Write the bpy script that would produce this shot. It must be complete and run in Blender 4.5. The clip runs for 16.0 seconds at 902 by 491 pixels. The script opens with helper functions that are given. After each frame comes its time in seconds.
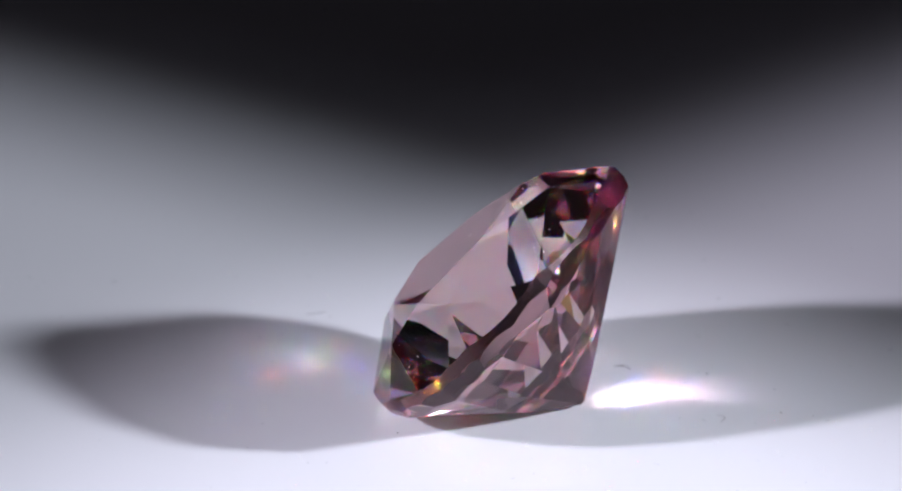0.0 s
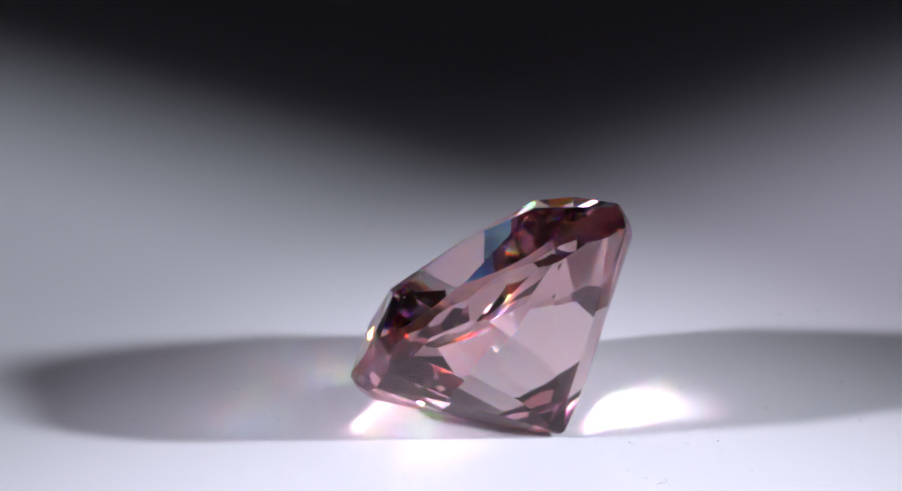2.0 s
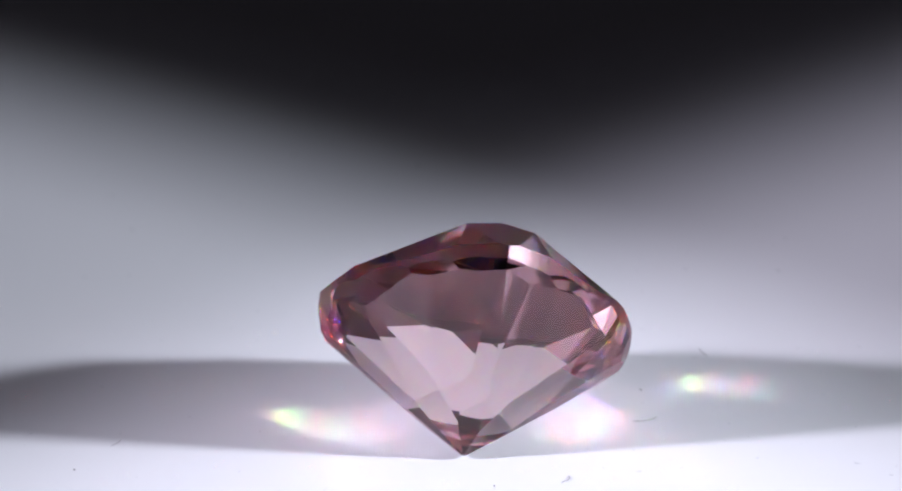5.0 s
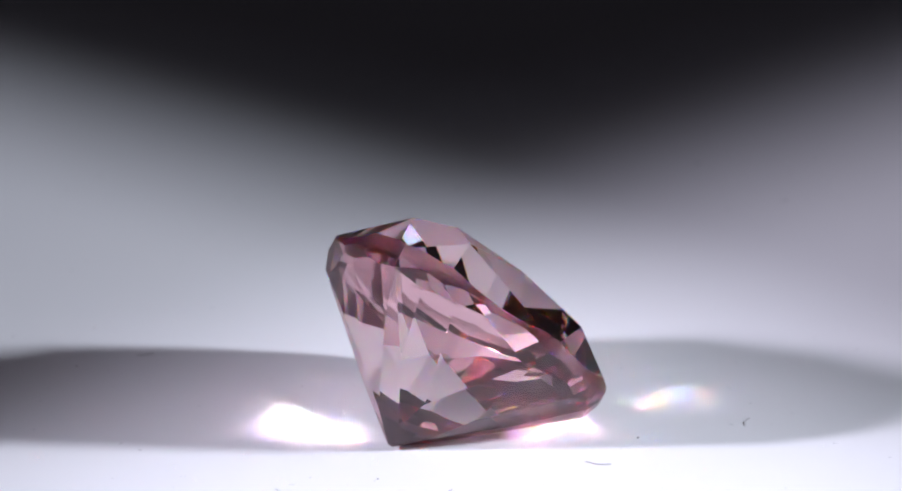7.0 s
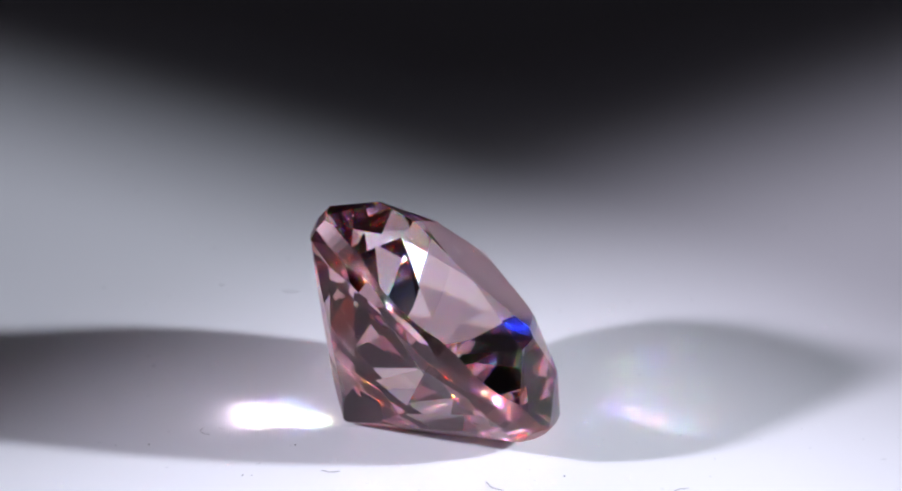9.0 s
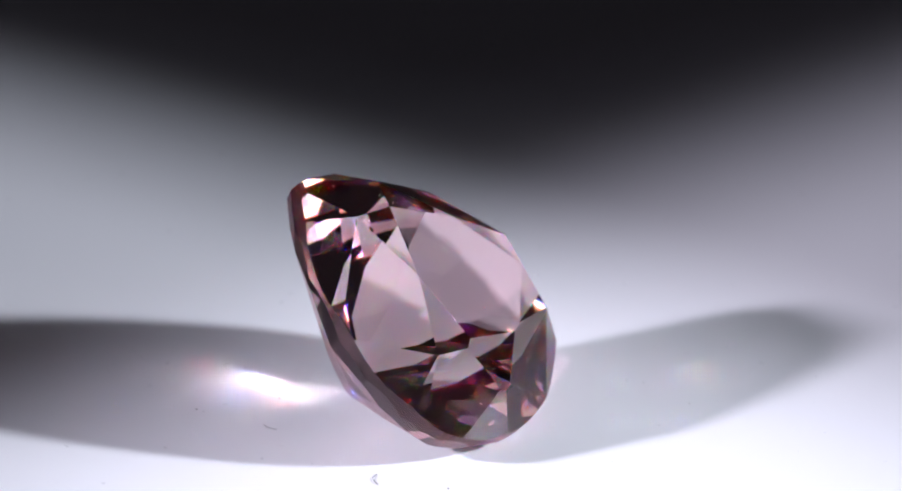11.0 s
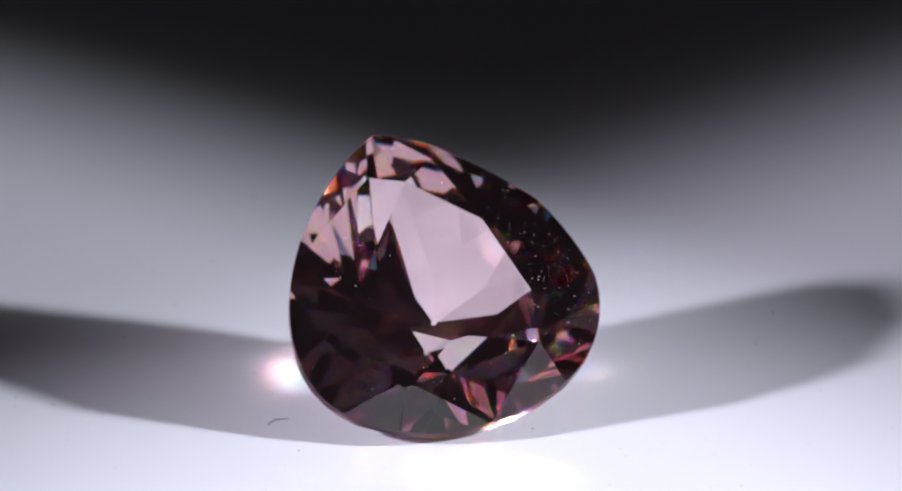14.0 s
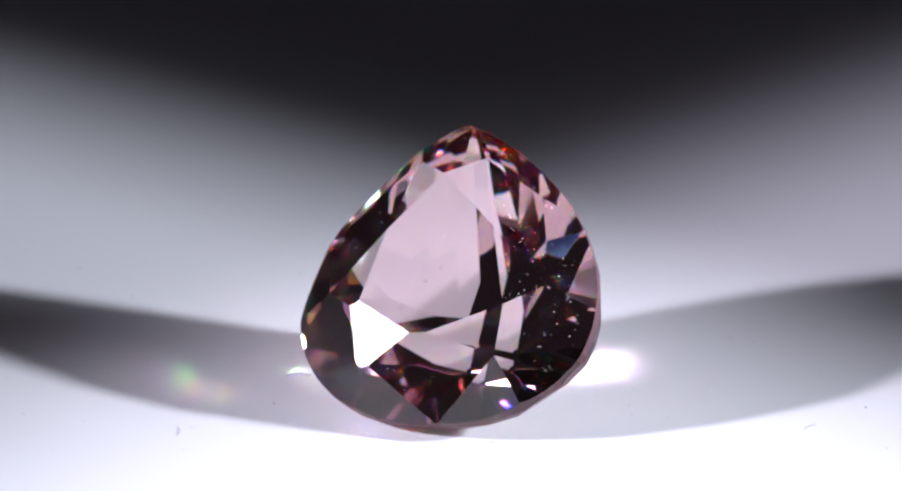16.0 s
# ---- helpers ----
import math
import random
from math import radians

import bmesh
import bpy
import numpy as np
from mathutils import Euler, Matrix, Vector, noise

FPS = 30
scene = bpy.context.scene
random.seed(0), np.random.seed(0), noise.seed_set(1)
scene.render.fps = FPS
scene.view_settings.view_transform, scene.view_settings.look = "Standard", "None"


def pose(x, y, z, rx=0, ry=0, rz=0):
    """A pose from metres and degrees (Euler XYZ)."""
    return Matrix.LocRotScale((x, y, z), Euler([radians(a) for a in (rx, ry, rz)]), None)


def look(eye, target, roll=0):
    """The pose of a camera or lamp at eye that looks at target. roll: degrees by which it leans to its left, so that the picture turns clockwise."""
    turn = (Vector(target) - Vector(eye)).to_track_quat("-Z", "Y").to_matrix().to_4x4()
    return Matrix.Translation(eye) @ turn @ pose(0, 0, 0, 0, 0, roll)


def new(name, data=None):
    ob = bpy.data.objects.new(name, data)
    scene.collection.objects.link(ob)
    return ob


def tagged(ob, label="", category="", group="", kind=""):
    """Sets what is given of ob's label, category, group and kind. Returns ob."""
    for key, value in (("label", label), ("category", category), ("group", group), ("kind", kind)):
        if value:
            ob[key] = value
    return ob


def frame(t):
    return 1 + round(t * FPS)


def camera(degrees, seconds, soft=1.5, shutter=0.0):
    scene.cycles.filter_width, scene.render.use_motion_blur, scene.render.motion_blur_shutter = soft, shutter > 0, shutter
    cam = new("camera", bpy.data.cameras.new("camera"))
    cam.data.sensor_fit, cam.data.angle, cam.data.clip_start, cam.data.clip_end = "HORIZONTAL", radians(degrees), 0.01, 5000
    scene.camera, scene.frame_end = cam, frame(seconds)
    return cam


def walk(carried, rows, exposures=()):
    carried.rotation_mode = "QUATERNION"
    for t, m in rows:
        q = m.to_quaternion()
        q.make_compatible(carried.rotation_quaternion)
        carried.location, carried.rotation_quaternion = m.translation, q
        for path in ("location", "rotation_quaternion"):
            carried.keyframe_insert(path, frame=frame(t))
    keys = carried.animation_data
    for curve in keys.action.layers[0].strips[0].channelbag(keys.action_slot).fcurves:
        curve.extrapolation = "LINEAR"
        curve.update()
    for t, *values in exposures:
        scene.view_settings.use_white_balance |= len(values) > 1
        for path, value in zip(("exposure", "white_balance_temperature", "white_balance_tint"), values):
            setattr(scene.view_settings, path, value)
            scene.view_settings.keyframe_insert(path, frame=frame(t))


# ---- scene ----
MM = 0.001
# ---- camera: stands still, looking down on the turntable through a long macro lens ----
EYE = Vector((-0.322, -189.52, 84.959)) * MM
PITCH = radians(22.685)
cam = camera(8.0, 16.0, soft=1.9)
cam.data.dof.use_dof, cam.data.dof.focus_distance, cam.data.dof.aperture_fstop = True, 0.202, 110.0
SIGHT = EYE + Vector((0, math.cos(PITCH), -math.sin(PITCH))) * 0.2
walk(cam, [(0.0, look(EYE, SIGHT)), (16.0, look(EYE, SIGHT))],
     exposures=[(0.0, 0.02), (2.0, -0.06), (3.5, 0.02), (7.0, 0.19), (9.0, 0.13), (11.5, 0.33), (12.5, 0.39), (13.5, 0.11), (14.0, 0.08), (14.5, 0.22), (15.0, 0.38), (15.5, 0.46), (16.0, 0.46)])

# ---- light: a dark room, one narrow low lamp at either side of the turntable ----
world = bpy.data.worlds.new("dark_room")
scene.world = world
world.use_nodes = True
world.node_tree.nodes["Background"].inputs[0].default_value = (0.88, 0.80, 1.0, 1)
world.node_tree.nodes["Background"].inputs[1].default_value = 0.0135
# light that the stone bends onto the disc stays fairly sharp
scene.cycles.blur_glossy, scene.cycles.sample_clamp_indirect = 0.1, 0.0
scene.cycles.max_bounces, scene.cycles.transmission_bounces, scene.cycles.glossy_bounces = 28, 28, 28


def spot(name, azimuth, elevation, distance, target, watts, size, blend, radius, colour):
    data = bpy.data.lights.new(name, "SPOT")
    data.energy, data.spot_size, data.spot_blend, data.shadow_soft_size, data.color = watts, radians(size), blend, radius * MM, colour
    a, e = radians(azimuth), radians(elevation)
    eye = Vector((math.cos(a) * math.cos(e), math.sin(a) * math.cos(e), math.sin(e))) * distance
    ob = new(name, data)
    ob.matrix_world = look(eye * MM, Vector(target) * MM)
    return ob


# each lamp has a small bright core and a wider, fainter reflector round it, both cut off towards the backdrop
for side, azimuth, elevation, core_aim, wide_aim, cone, blend, watts, colour in (
        ("right", -13.5, 25, (-16.8, -27.3, 46.5), (-17.6, -34.6, 55.5), 50, 0.08, 1.34, (0.83, 0.86, 1.0)),
        ("left", -161, 26.5, (22.2, -34.4, 53.6), (23.0, -41.2, 63.9), 58, 0.14, 1.2, (0.85, 0.82, 1.0))):
    spot("lamp_core_" + side, azimuth, elevation, 150, core_aim, watts, cone, blend, 5.6, colour)
    spot("lamp_reflector_" + side, azimuth, elevation, 151, wide_aim, 0.38, cone, 0.05, 23.0, colour)


# ---- materials ----
def material(name):
    m = bpy.data.materials.new(name)
    m.use_nodes = True
    n = m.node_tree
    return m, n, n.nodes["Principled BSDF"]


def acrylic():
    m, n, b = material("white_acrylic")
    co = n.nodes.new("ShaderNodeTexCoord")
    big = n.nodes.new("ShaderNodeTexNoise")
    big.inputs["Scale"].default_value, big.inputs["Detail"].default_value = 90, 4
    fine = n.nodes.new("ShaderNodeTexNoise")
    fine.inputs["Scale"].default_value, fine.inputs["Detail"].default_value = 2500, 3
    ramp = n.nodes.new("ShaderNodeMix")
    ramp.data_type = "RGBA"
    ramp.inputs[6].default_value, ramp.inputs[7].default_value = (0.79, 0.80, 0.82, 1), (0.82, 0.82, 0.83, 1)
    rough = n.nodes.new("ShaderNodeMapRange")
    rough.inputs[3].default_value, rough.inputs[4].default_value = 0.24, 0.36
    bump = n.nodes.new("ShaderNodeBump")
    bump.inputs["Strength"].default_value, bump.inputs["Distance"].default_value = 0.04, 0.00005
    for a, z in ((co.outputs["Object"], big.inputs["Vector"]), (co.outputs["Object"], fine.inputs["Vector"]), (big.outputs[0], ramp.inputs[0]),
                 (ramp.outputs[2], b.inputs["Base Color"]), (fine.outputs[0], rough.inputs[0]), (rough.outputs[0], b.inputs["Roughness"]),
                 (fine.outputs[0], bump.inputs["Height"]), (bump.outputs[0], b.inputs["Normal"])):
        n.links.new(a, z)
    return m


def matt(name, colour, rough=0.9):
    m, n, b = material(name)
    noise_node = n.nodes.new("ShaderNodeTexNoise")
    noise_node.inputs["Scale"].default_value = 400
    mix = n.nodes.new("ShaderNodeMix")
    mix.data_type = "RGBA"
    mix.inputs[6].default_value = (*colour, 1)
    mix.inputs[7].default_value = (*[c * 1.4 for c in colour], 1)
    n.links.new(noise_node.outputs[0], mix.inputs[0])
    n.links.new(mix.outputs[2], b.inputs["Base Color"])
    b.inputs["Roughness"].default_value = rough
    return m


def stone_glass(name, lobes, rough=0.0):
    """Pink spinel: each lobe is a colour and how strongly the stone bends it."""
    m, n, b = material(name)
    n.nodes.remove(b)
    last = None
    for colour, ior in lobes:
        g = n.nodes.new("ShaderNodeBsdfGlass")
        g.inputs["Color"].default_value = (*colour, 1)
        g.inputs["Roughness"].default_value = rough
        g.inputs["IOR"].default_value = ior
        if last:
            add = n.nodes.new("ShaderNodeAddShader")
            n.links.new(last.outputs[0], add.inputs[0])
            n.links.new(g.outputs[0], add.inputs[1])
            g = add
        last = g
    n.links.new(last.outputs[0], n.nodes["Material Output"].inputs[0])
    return m


# absorption along light's path put into facet colour: pavilion deeper, crown and table paler
LONG_PATH_TINT, SHORT_PATH_TINT = (0.838, 0.672, 0.70), (0.958, 0.918, 0.916)
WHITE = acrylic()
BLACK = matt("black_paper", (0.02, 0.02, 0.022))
PINK = stone_glass("pink_stone", [(LONG_PATH_TINT, 1.72)])
TABLE = stone_glass("pink_stone_table", [(SHORT_PATH_TINT, 1.72)])
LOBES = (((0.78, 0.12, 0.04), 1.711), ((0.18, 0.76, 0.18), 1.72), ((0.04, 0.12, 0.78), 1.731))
FIRE = stone_glass("pink_stone_crown", [([c * w for c, w in zip(SHORT_PATH_TINT, share)], ior) for share, ior in LOBES])
FROSTED = stone_glass("girdle_stone", [((0.74, 0.53, 0.55), 1.72)], 0.2)
DUST = matt("grey_dust", (0.17, 0.16, 0.16))
LINT = matt("pale_dust", (0.62, 0.60, 0.59))


def part(name, bm, mat, parent=None, label=""):
    me = bpy.data.meshes.new(name)
    bm.to_mesh(me)
    bm.free()
    me.materials.append(mat)
    ob = new(name, me)
    if parent:
        ob.parent = parent
    return tagged(ob, label)


def disc(radius, top, bottom, seg=160, bevel=1.0):
    bm = bmesh.new()
    rings = [(radius - bevel, top), (radius - bevel * 0.3, top - bevel * 0.3), (radius, top - bevel), (radius, bottom)]
    prev = None
    for r, z in rings:
        ring = [bm.verts.new((r * MM * math.cos(2 * math.pi * i / seg), r * MM * math.sin(2 * math.pi * i / seg), z * MM)) for i in range(seg)]
        if prev is None:
            bm.faces.new(ring)
        else:
            for i in range(seg):
                bm.faces.new((prev[i], ring[i], ring[(i + 1) % seg], prev[(i + 1) % seg]))
        prev = ring
    bm.faces.new(prev[::-1])
    return bm


def box(x0, y0, z0, x1, y1, z1):
    bm = bmesh.new()
    bmesh.ops.create_cube(bm, size=1)
    for v in bm.verts:
        v.co = Vector(((x0 if v.co.x < 0 else x1), (y0 if v.co.y < 0 else y1), (z0 if v.co.z < 0 else z1))) * MM
    return bm


# ---- the setting ----
tagged(part("floor", box(-900, -900, -40, 900, 500, -20), BLACK), "dull black table top under the turntable", "table top", kind="structure")
tagged(part("backdrop", box(-900, 500, -40, 900, 510, 900), BLACK), "dull black paper backdrop behind the turntable", "backdrop", kind="structure")

turntable = tagged(new("turntable"), "glossy white acrylic turntable turning under the stone", "turntable")
part("disc", disc(160, 0, -6), WHITE, turntable)
part("base", disc(60, -6, -20), BLACK, turntable, "black base under the disc")

# ---- the stone: a pear-shaped brilliant, ground facet by facet (millimetres) ----
HALF_WIDTH, TIP, BOTTOM, SKEW = 5.036, 6.741, 3.879, -0.103
PAVILION, CULET_X, CULET_Y = 4.836, -0.023, 0.649
CROWN = 1.812
GIRDLE = 0.24
TURN_0, TURN_RATE = 97.461, 18.179
LEAN, ROLL, STAND = 44.165, 14.089, (-0.458, 0.078)


def outline(u):
    """Point of the girdle at u (0 to 1, from the round end and back), and its outward way."""
    def at(a):
        x, y = math.sin(a), -math.cos(a)
        if y < 0:
            px, py = math.copysign(HALF_WIDTH * abs(x) ** 0.973, x), -BOTTOM * abs(y) ** 0.973
        else:
            px, py = math.copysign(HALF_WIDTH * (1 - y ** 1.846), x), TIP * (1.19 * y - 0.19 * y ** 3)
        return Vector((px + SKEW * y * abs(y), py, 0))
    a = 2 * math.pi * u
    d = at(a + 1e-3) - at(a - 1e-3)
    return at(a), Vector((d.y, -d.x, 0)).normalized()


# the six mains: girdle angle, corner of the table facet, and which way and how steeply the crown's main faces
MAINS = ((0, (0.02, -1.40), -90, 32.5), (66, (2.50, -0.52), -31.6, 36.2), (112, (1.84, 2.26), 29.4, 34.0),
         (180, (-0.08, 4.22), 90, 34.0), (248, (-1.80, 2.26), 150.6, 34.0), (294, (-2.50, -0.52), -150.6, 36.6))
SIDE_Z = 1.37
RIDGE = (0.06, 0.09, 0.11, 0.07, 0.10, 0.08)
LOW_BREAK = (0.30, 0.18, 0.25, 0.20, 0.30, 0.22)
GIRDLE_LOW, RIM_LOW, BREAK = 0.52, 0.33, 70.0
DROP_BOTTOM, DROP_SIDE, DROP_SHOULDER, DROP_TIP = 0.04, 0.24, 0.20, 0.05


def meet(planes):
    """The point shared by three planes, each a point and a normal."""
    rows = Matrix([no for co, no in planes])
    return rows.inverted() @ Vector([co.dot(no) for co, no in planes])


def through_three(a, b, c, outside):
    no = (b - a).cross(c - a).normalized()
    return a, (no if no.dot(outside) > 0 else -no)


def cut_stone():
    bm = bmesh.new()
    n = 90
    tops = [bm.verts.new(outline(i / n)[0] + Vector((0, 0, 6))) for i in range(n)]
    lows = [bm.verts.new(outline(i / n)[0] - Vector((0, 0, 12))) for i in range(n)]
    bm.faces.new(tops)
    bm.faces.new(lows[::-1])
    for i in range(n):
        bm.faces.new((lows[i], lows[(i + 1) % n], tops[(i + 1) % n], tops[i]))

    def cut(plane):
        r = bmesh.ops.bisect_plane(bm, geom=bm.verts[:] + bm.edges[:] + bm.faces[:], dist=1e-5, plane_co=plane[0], plane_no=plane[1], clear_outer=True)
        edges = [e for e in r["geom_cut"] if isinstance(e, bmesh.types.BMEdge)]
        if len(edges) > 2:
            bmesh.ops.contextual_create(bm, geom=edges)

    up = Vector((0, 0, 1))
    table = (Vector((0, 0, CROWN)), up)
    level = (Vector((0, 0, SIDE_Z)), up)
    culet = Vector((CULET_X, CULET_Y, -PAVILION))
    corners = [Vector((*main[1], CROWN)) for main in MAINS]
    rims = [outline(main[0] / 360)[0] for main in MAINS]
    crown, pavilion = [], []
    uneven = random.Random(5)
    drops = [DROP_BOTTOM, DROP_SIDE, DROP_SHOULDER, DROP_TIP, DROP_SHOULDER, DROP_SIDE]
    for c, g, drop, (_, _, facing, steep) in zip(corners, rims, drops, MAINS):
        flat = Vector((math.cos(radians(facing)), math.sin(radians(facing)), 0))
        crown.append((c, flat * math.sin(radians(steep)) + up * math.cos(radians(steep))))
        flat = Vector((g.x - culet.x, g.y - culet.y, 0)).normalized()
        tilt = math.atan2(PAVILION - GIRDLE_LOW - drop, (g - culet).dot(flat))
        pavilion.append((culet, flat * math.sin(tilt) - up * math.cos(tilt)))
    cut(table)
    for plane in crown + pavilion:
        cut(plane)
    for k in range(6):
        j = (k + 1) % 6
        a0, a1 = MAINS[k][0], MAINS[j][0] or 360
        mid = outline((a0 + a1) / 720)[0]
        out = Vector((mid.x - CULET_X, mid.y - CULET_Y, 0))
        side = meet((crown[k], crown[j], level))
        if k == 5:
            cut(((corners[k] + corners[j]) / 2, Vector((-0.18, -0.284, 0.942)).normalized()))
        else:
            cut(through_three(corners[k], corners[j], side, up))
        low = meet((pavilion[k], pavilion[j], (culet + up * PAVILION * LOW_BREAK[k], up)))
        fall = (drops[k] + drops[j]) / 2
        halves = []
        middle = (a0 + a1) / 2
        for angle, g, drop in ((a0, rims[k], drops[k]), (a1, rims[j], drops[j])):
            cut(through_three(side, g + up * GIRDLE, mid + up * GIRDLE, out))
            halves.append(through_three(low, g - up * (GIRDLE_LOW + drop), mid - up * (GIRDLE_LOW + fall), out))
            cut(halves[-1])
            # short steep facets right under the girdle, no two quite alike
            for step in (0, 0.5):
                p, q = (outline((angle + (middle - angle) * u) / 360)[0] for u in (step, step + 0.5))
                chord = (q - p).normalized()
                flat = Vector((chord.y, -chord.x, 0))
                flat = flat if flat.dot(out) > 0 else -flat
                steep = radians(BREAK + uneven.uniform(-7.0, 7.0))
                cut((p - up * (RIM_LOW + uneven.uniform(-0.04, 0.04)), flat * math.sin(steep) - up * math.cos(steep)))
        # a narrow facet takes off the ridge between the two lower halves
        ridge = (halves[0][1] + halves[1][1]).normalized()
        cut((low - ridge * RIDGE[k], ridge))
    cut((culet + up * 0.07, -up))
    bmesh.ops.recalc_face_normals(bm, faces=bm.faces[:])
    return bm


def only(bm, keep):
    piece = bm.copy()
    bmesh.ops.delete(piece, geom=[f for f in piece.faces if not keep(f.normal.z)], context="FACES")
    for v in piece.verts:
        v.co *= MM
    return piece


def facets(name, lowest, highest, mat):
    """Each facet of the crown whose slope lies in a range becomes a part of its own."""
    for f in whole.faces:
        if lowest < f.normal.z <= highest:
            bm = bmesh.new()
            bm.faces.new([bm.verts.new(v.co * MM) for v in f.verts])
            part(name, bm, mat, stone)


whole = cut_stone()
tilt_stone = Matrix.Rotation(radians(LEAN), 3, "X") @ Matrix.Rotation(radians(ROLL), 3, "Z")
LOWEST = min((tilt_stone @ v.co).z for v in whole.verts)
stone = tagged(new("gemstone"), "pear-cut pale pink transparent gemstone leaning on its pavilion on the turntable", "gemstone")
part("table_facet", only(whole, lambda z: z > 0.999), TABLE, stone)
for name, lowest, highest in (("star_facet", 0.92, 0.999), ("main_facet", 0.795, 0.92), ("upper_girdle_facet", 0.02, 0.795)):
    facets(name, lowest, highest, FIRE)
part("girdle", only(whole, lambda z: abs(z) <= 0.02), FROSTED, stone, "finely ground greyish rim")
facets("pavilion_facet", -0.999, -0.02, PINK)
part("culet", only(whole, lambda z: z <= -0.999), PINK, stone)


# ---- dust: lint on the crown, fibres and specks on the disc ----
def lint_on(x, y, size, seed, bm):
    """A speck lying on the stone's upper side, above x and y (millimetres)."""
    hit = None
    for f in whole.faces:
        if f.normal.z > 0.02:
            z = f.verts[0].co.z - (f.normal.x * (x - f.verts[0].co.x) + f.normal.y * (y - f.verts[0].co.y)) / f.normal.z
            hit = z if hit is None else min(hit, z)
    r = bmesh.ops.create_icosphere(bm, subdivisions=1, radius=size)
    rnd = random.Random(seed)
    for v in r["verts"]:
        v.co *= rnd.uniform(0.6, 1.3)
        v.co += Vector((x, y, hit + size * 0.3))


rng = random.Random(7)
lint = bmesh.new()
for i in range(230):
    a, d = rng.uniform(0, 360), rng.uniform(0.5, 0.95)
    if rng.random() < 0.45:
        a = rng.gauss(100, 28)
    p = outline(a / 360)[0] * d
    lint_on(p.x, p.y, rng.choice((0.005, 0.006, 0.009, 0.013)), i, lint)
# short pale strokes and a speck on the table facet
for x, y, n, slant in ((0.20, 1.90, 5, 0.35), (0.49, 1.90, 4, 0.25), (-1.42, 1.95, 1, 0)):
    for q in range(n):
        lint_on(x + q * 0.018 * slant, y + q * 0.03, 0.013, q, lint)
for v in lint.verts:
    v.co *= MM
tagged(part("lint", lint, LINT, stone, "fine pale dust on the crown"), kind="stuff")
whole.free()


def fibre(points, radius):
    """A fibre through points on the disc (millimetres), a thin tube that lies on it."""
    bm = bmesh.new()
    prev = None
    for i, (x, y, z) in enumerate(points):
        x1, y1, _ = points[min(i + 1, len(points) - 1)]
        x0, y0, _ = points[max(i - 1, 0)]
        way = Vector((x1 - x0, y1 - y0, 0)).normalized()
        across = Vector((-way.y, way.x, 0))
        r = radius * (0.5 if i in (0, len(points) - 1) else 1.0)
        ring = [bm.verts.new((Vector((x, y, z + radius)) + (across * math.cos(b) + Vector((0, 0, 1)) * math.sin(b)) * r) * MM)
                for b in (math.pi / 3 * q for q in range(6))]
        if prev:
            for q in range(6):
                bm.faces.new((prev[q], prev[(q + 1) % 6], ring[(q + 1) % 6], ring[q]))
        else:
            bm.faces.new(ring[::-1])
        prev = ring
    bm.faces.new(prev)
    return bm


def bent(length, bend, lift=0.0, n=9):
    return [(length * (i / (n - 1) - 0.5), bend * math.sin(math.pi * i / (n - 1)) * (1 if i < n * 0.6 else 0.6), lift * math.sin(math.pi * i / (n - 1))) for i in range(n)]


def speck(size, seed):
    bm = bmesh.new()
    bmesh.ops.create_icosphere(bm, subdivisions=2, radius=size * MM)
    rnd = random.Random(seed)
    for v in bm.verts:
        v.co *= rnd.uniform(0.7, 1.25)
        v.co.z = max(v.co.z * 0.5 + size * 0.3 * MM, 0)
    return bm


loose = []
for x, y, angle, length, bend, radius in ((-5.95, -0.13, 32, 0.85, 0.16, 0.012), (-4.0, 4.8, 75, 0.6, 0.14, 0.010), (-0.38, 8.3, 15, 0.6, 0.2, 0.006), (-7.2, -5.8, -60, 0.7, 0.1, 0.008), (10.49, 4.11, 70, 0.6, 0.08, 0.007)):
    ob = part("dust_fibre", fibre(bent(length, bend, 0.02), radius), DUST)
    tagged(ob, "thin curled grey fibre lying on the white disc", "fibre", "dust on the turntable")
    loose.append((ob, pose(x * MM, y * MM, 0, 0, 0, angle)))
for i, (x, y, size) in enumerate(((-1.88, 5.63, 0.055), (2.05, -1.78, 0.05), (-5.55, -2.42, 0.06), (-3.9, 7.58, 0.05), (-1.13, 10.23, 0.05), (11.4, 6.35, 0.06), (-3.95, 7.3, 0.03), (4.6, 2.9, 0.03), (3.81, -6.34, 0.035))):
    ob = part("dust_speck", speck(size * 0.6, i), DUST)
    tagged(ob, "tiny dark grey dust speck lying on the white disc", "dust speck", "dust on the turntable")
    loose.append((ob, pose(x * MM, y * MM, 0, 0, 0, i * 40)))


# ---- everything on the turntable turns with it ----
def motions():
    rest = Matrix.Translation((STAND[0] * MM, STAND[1] * MM, (0.012 - LOWEST) * MM)) @ tilt_stone.to_4x4()
    turns = [(i * 0.25, Matrix.Rotation(radians(-(TURN_0 + TURN_RATE * i * 0.25)), 4, "Z")) for i in range(65)]
    walk(stone, [(t, m @ rest) for t, m in turns])
    walk(turntable, turns)
    for ob, place in loose:
        walk(ob, [(t, m @ place) for t, m in turns])


motions()
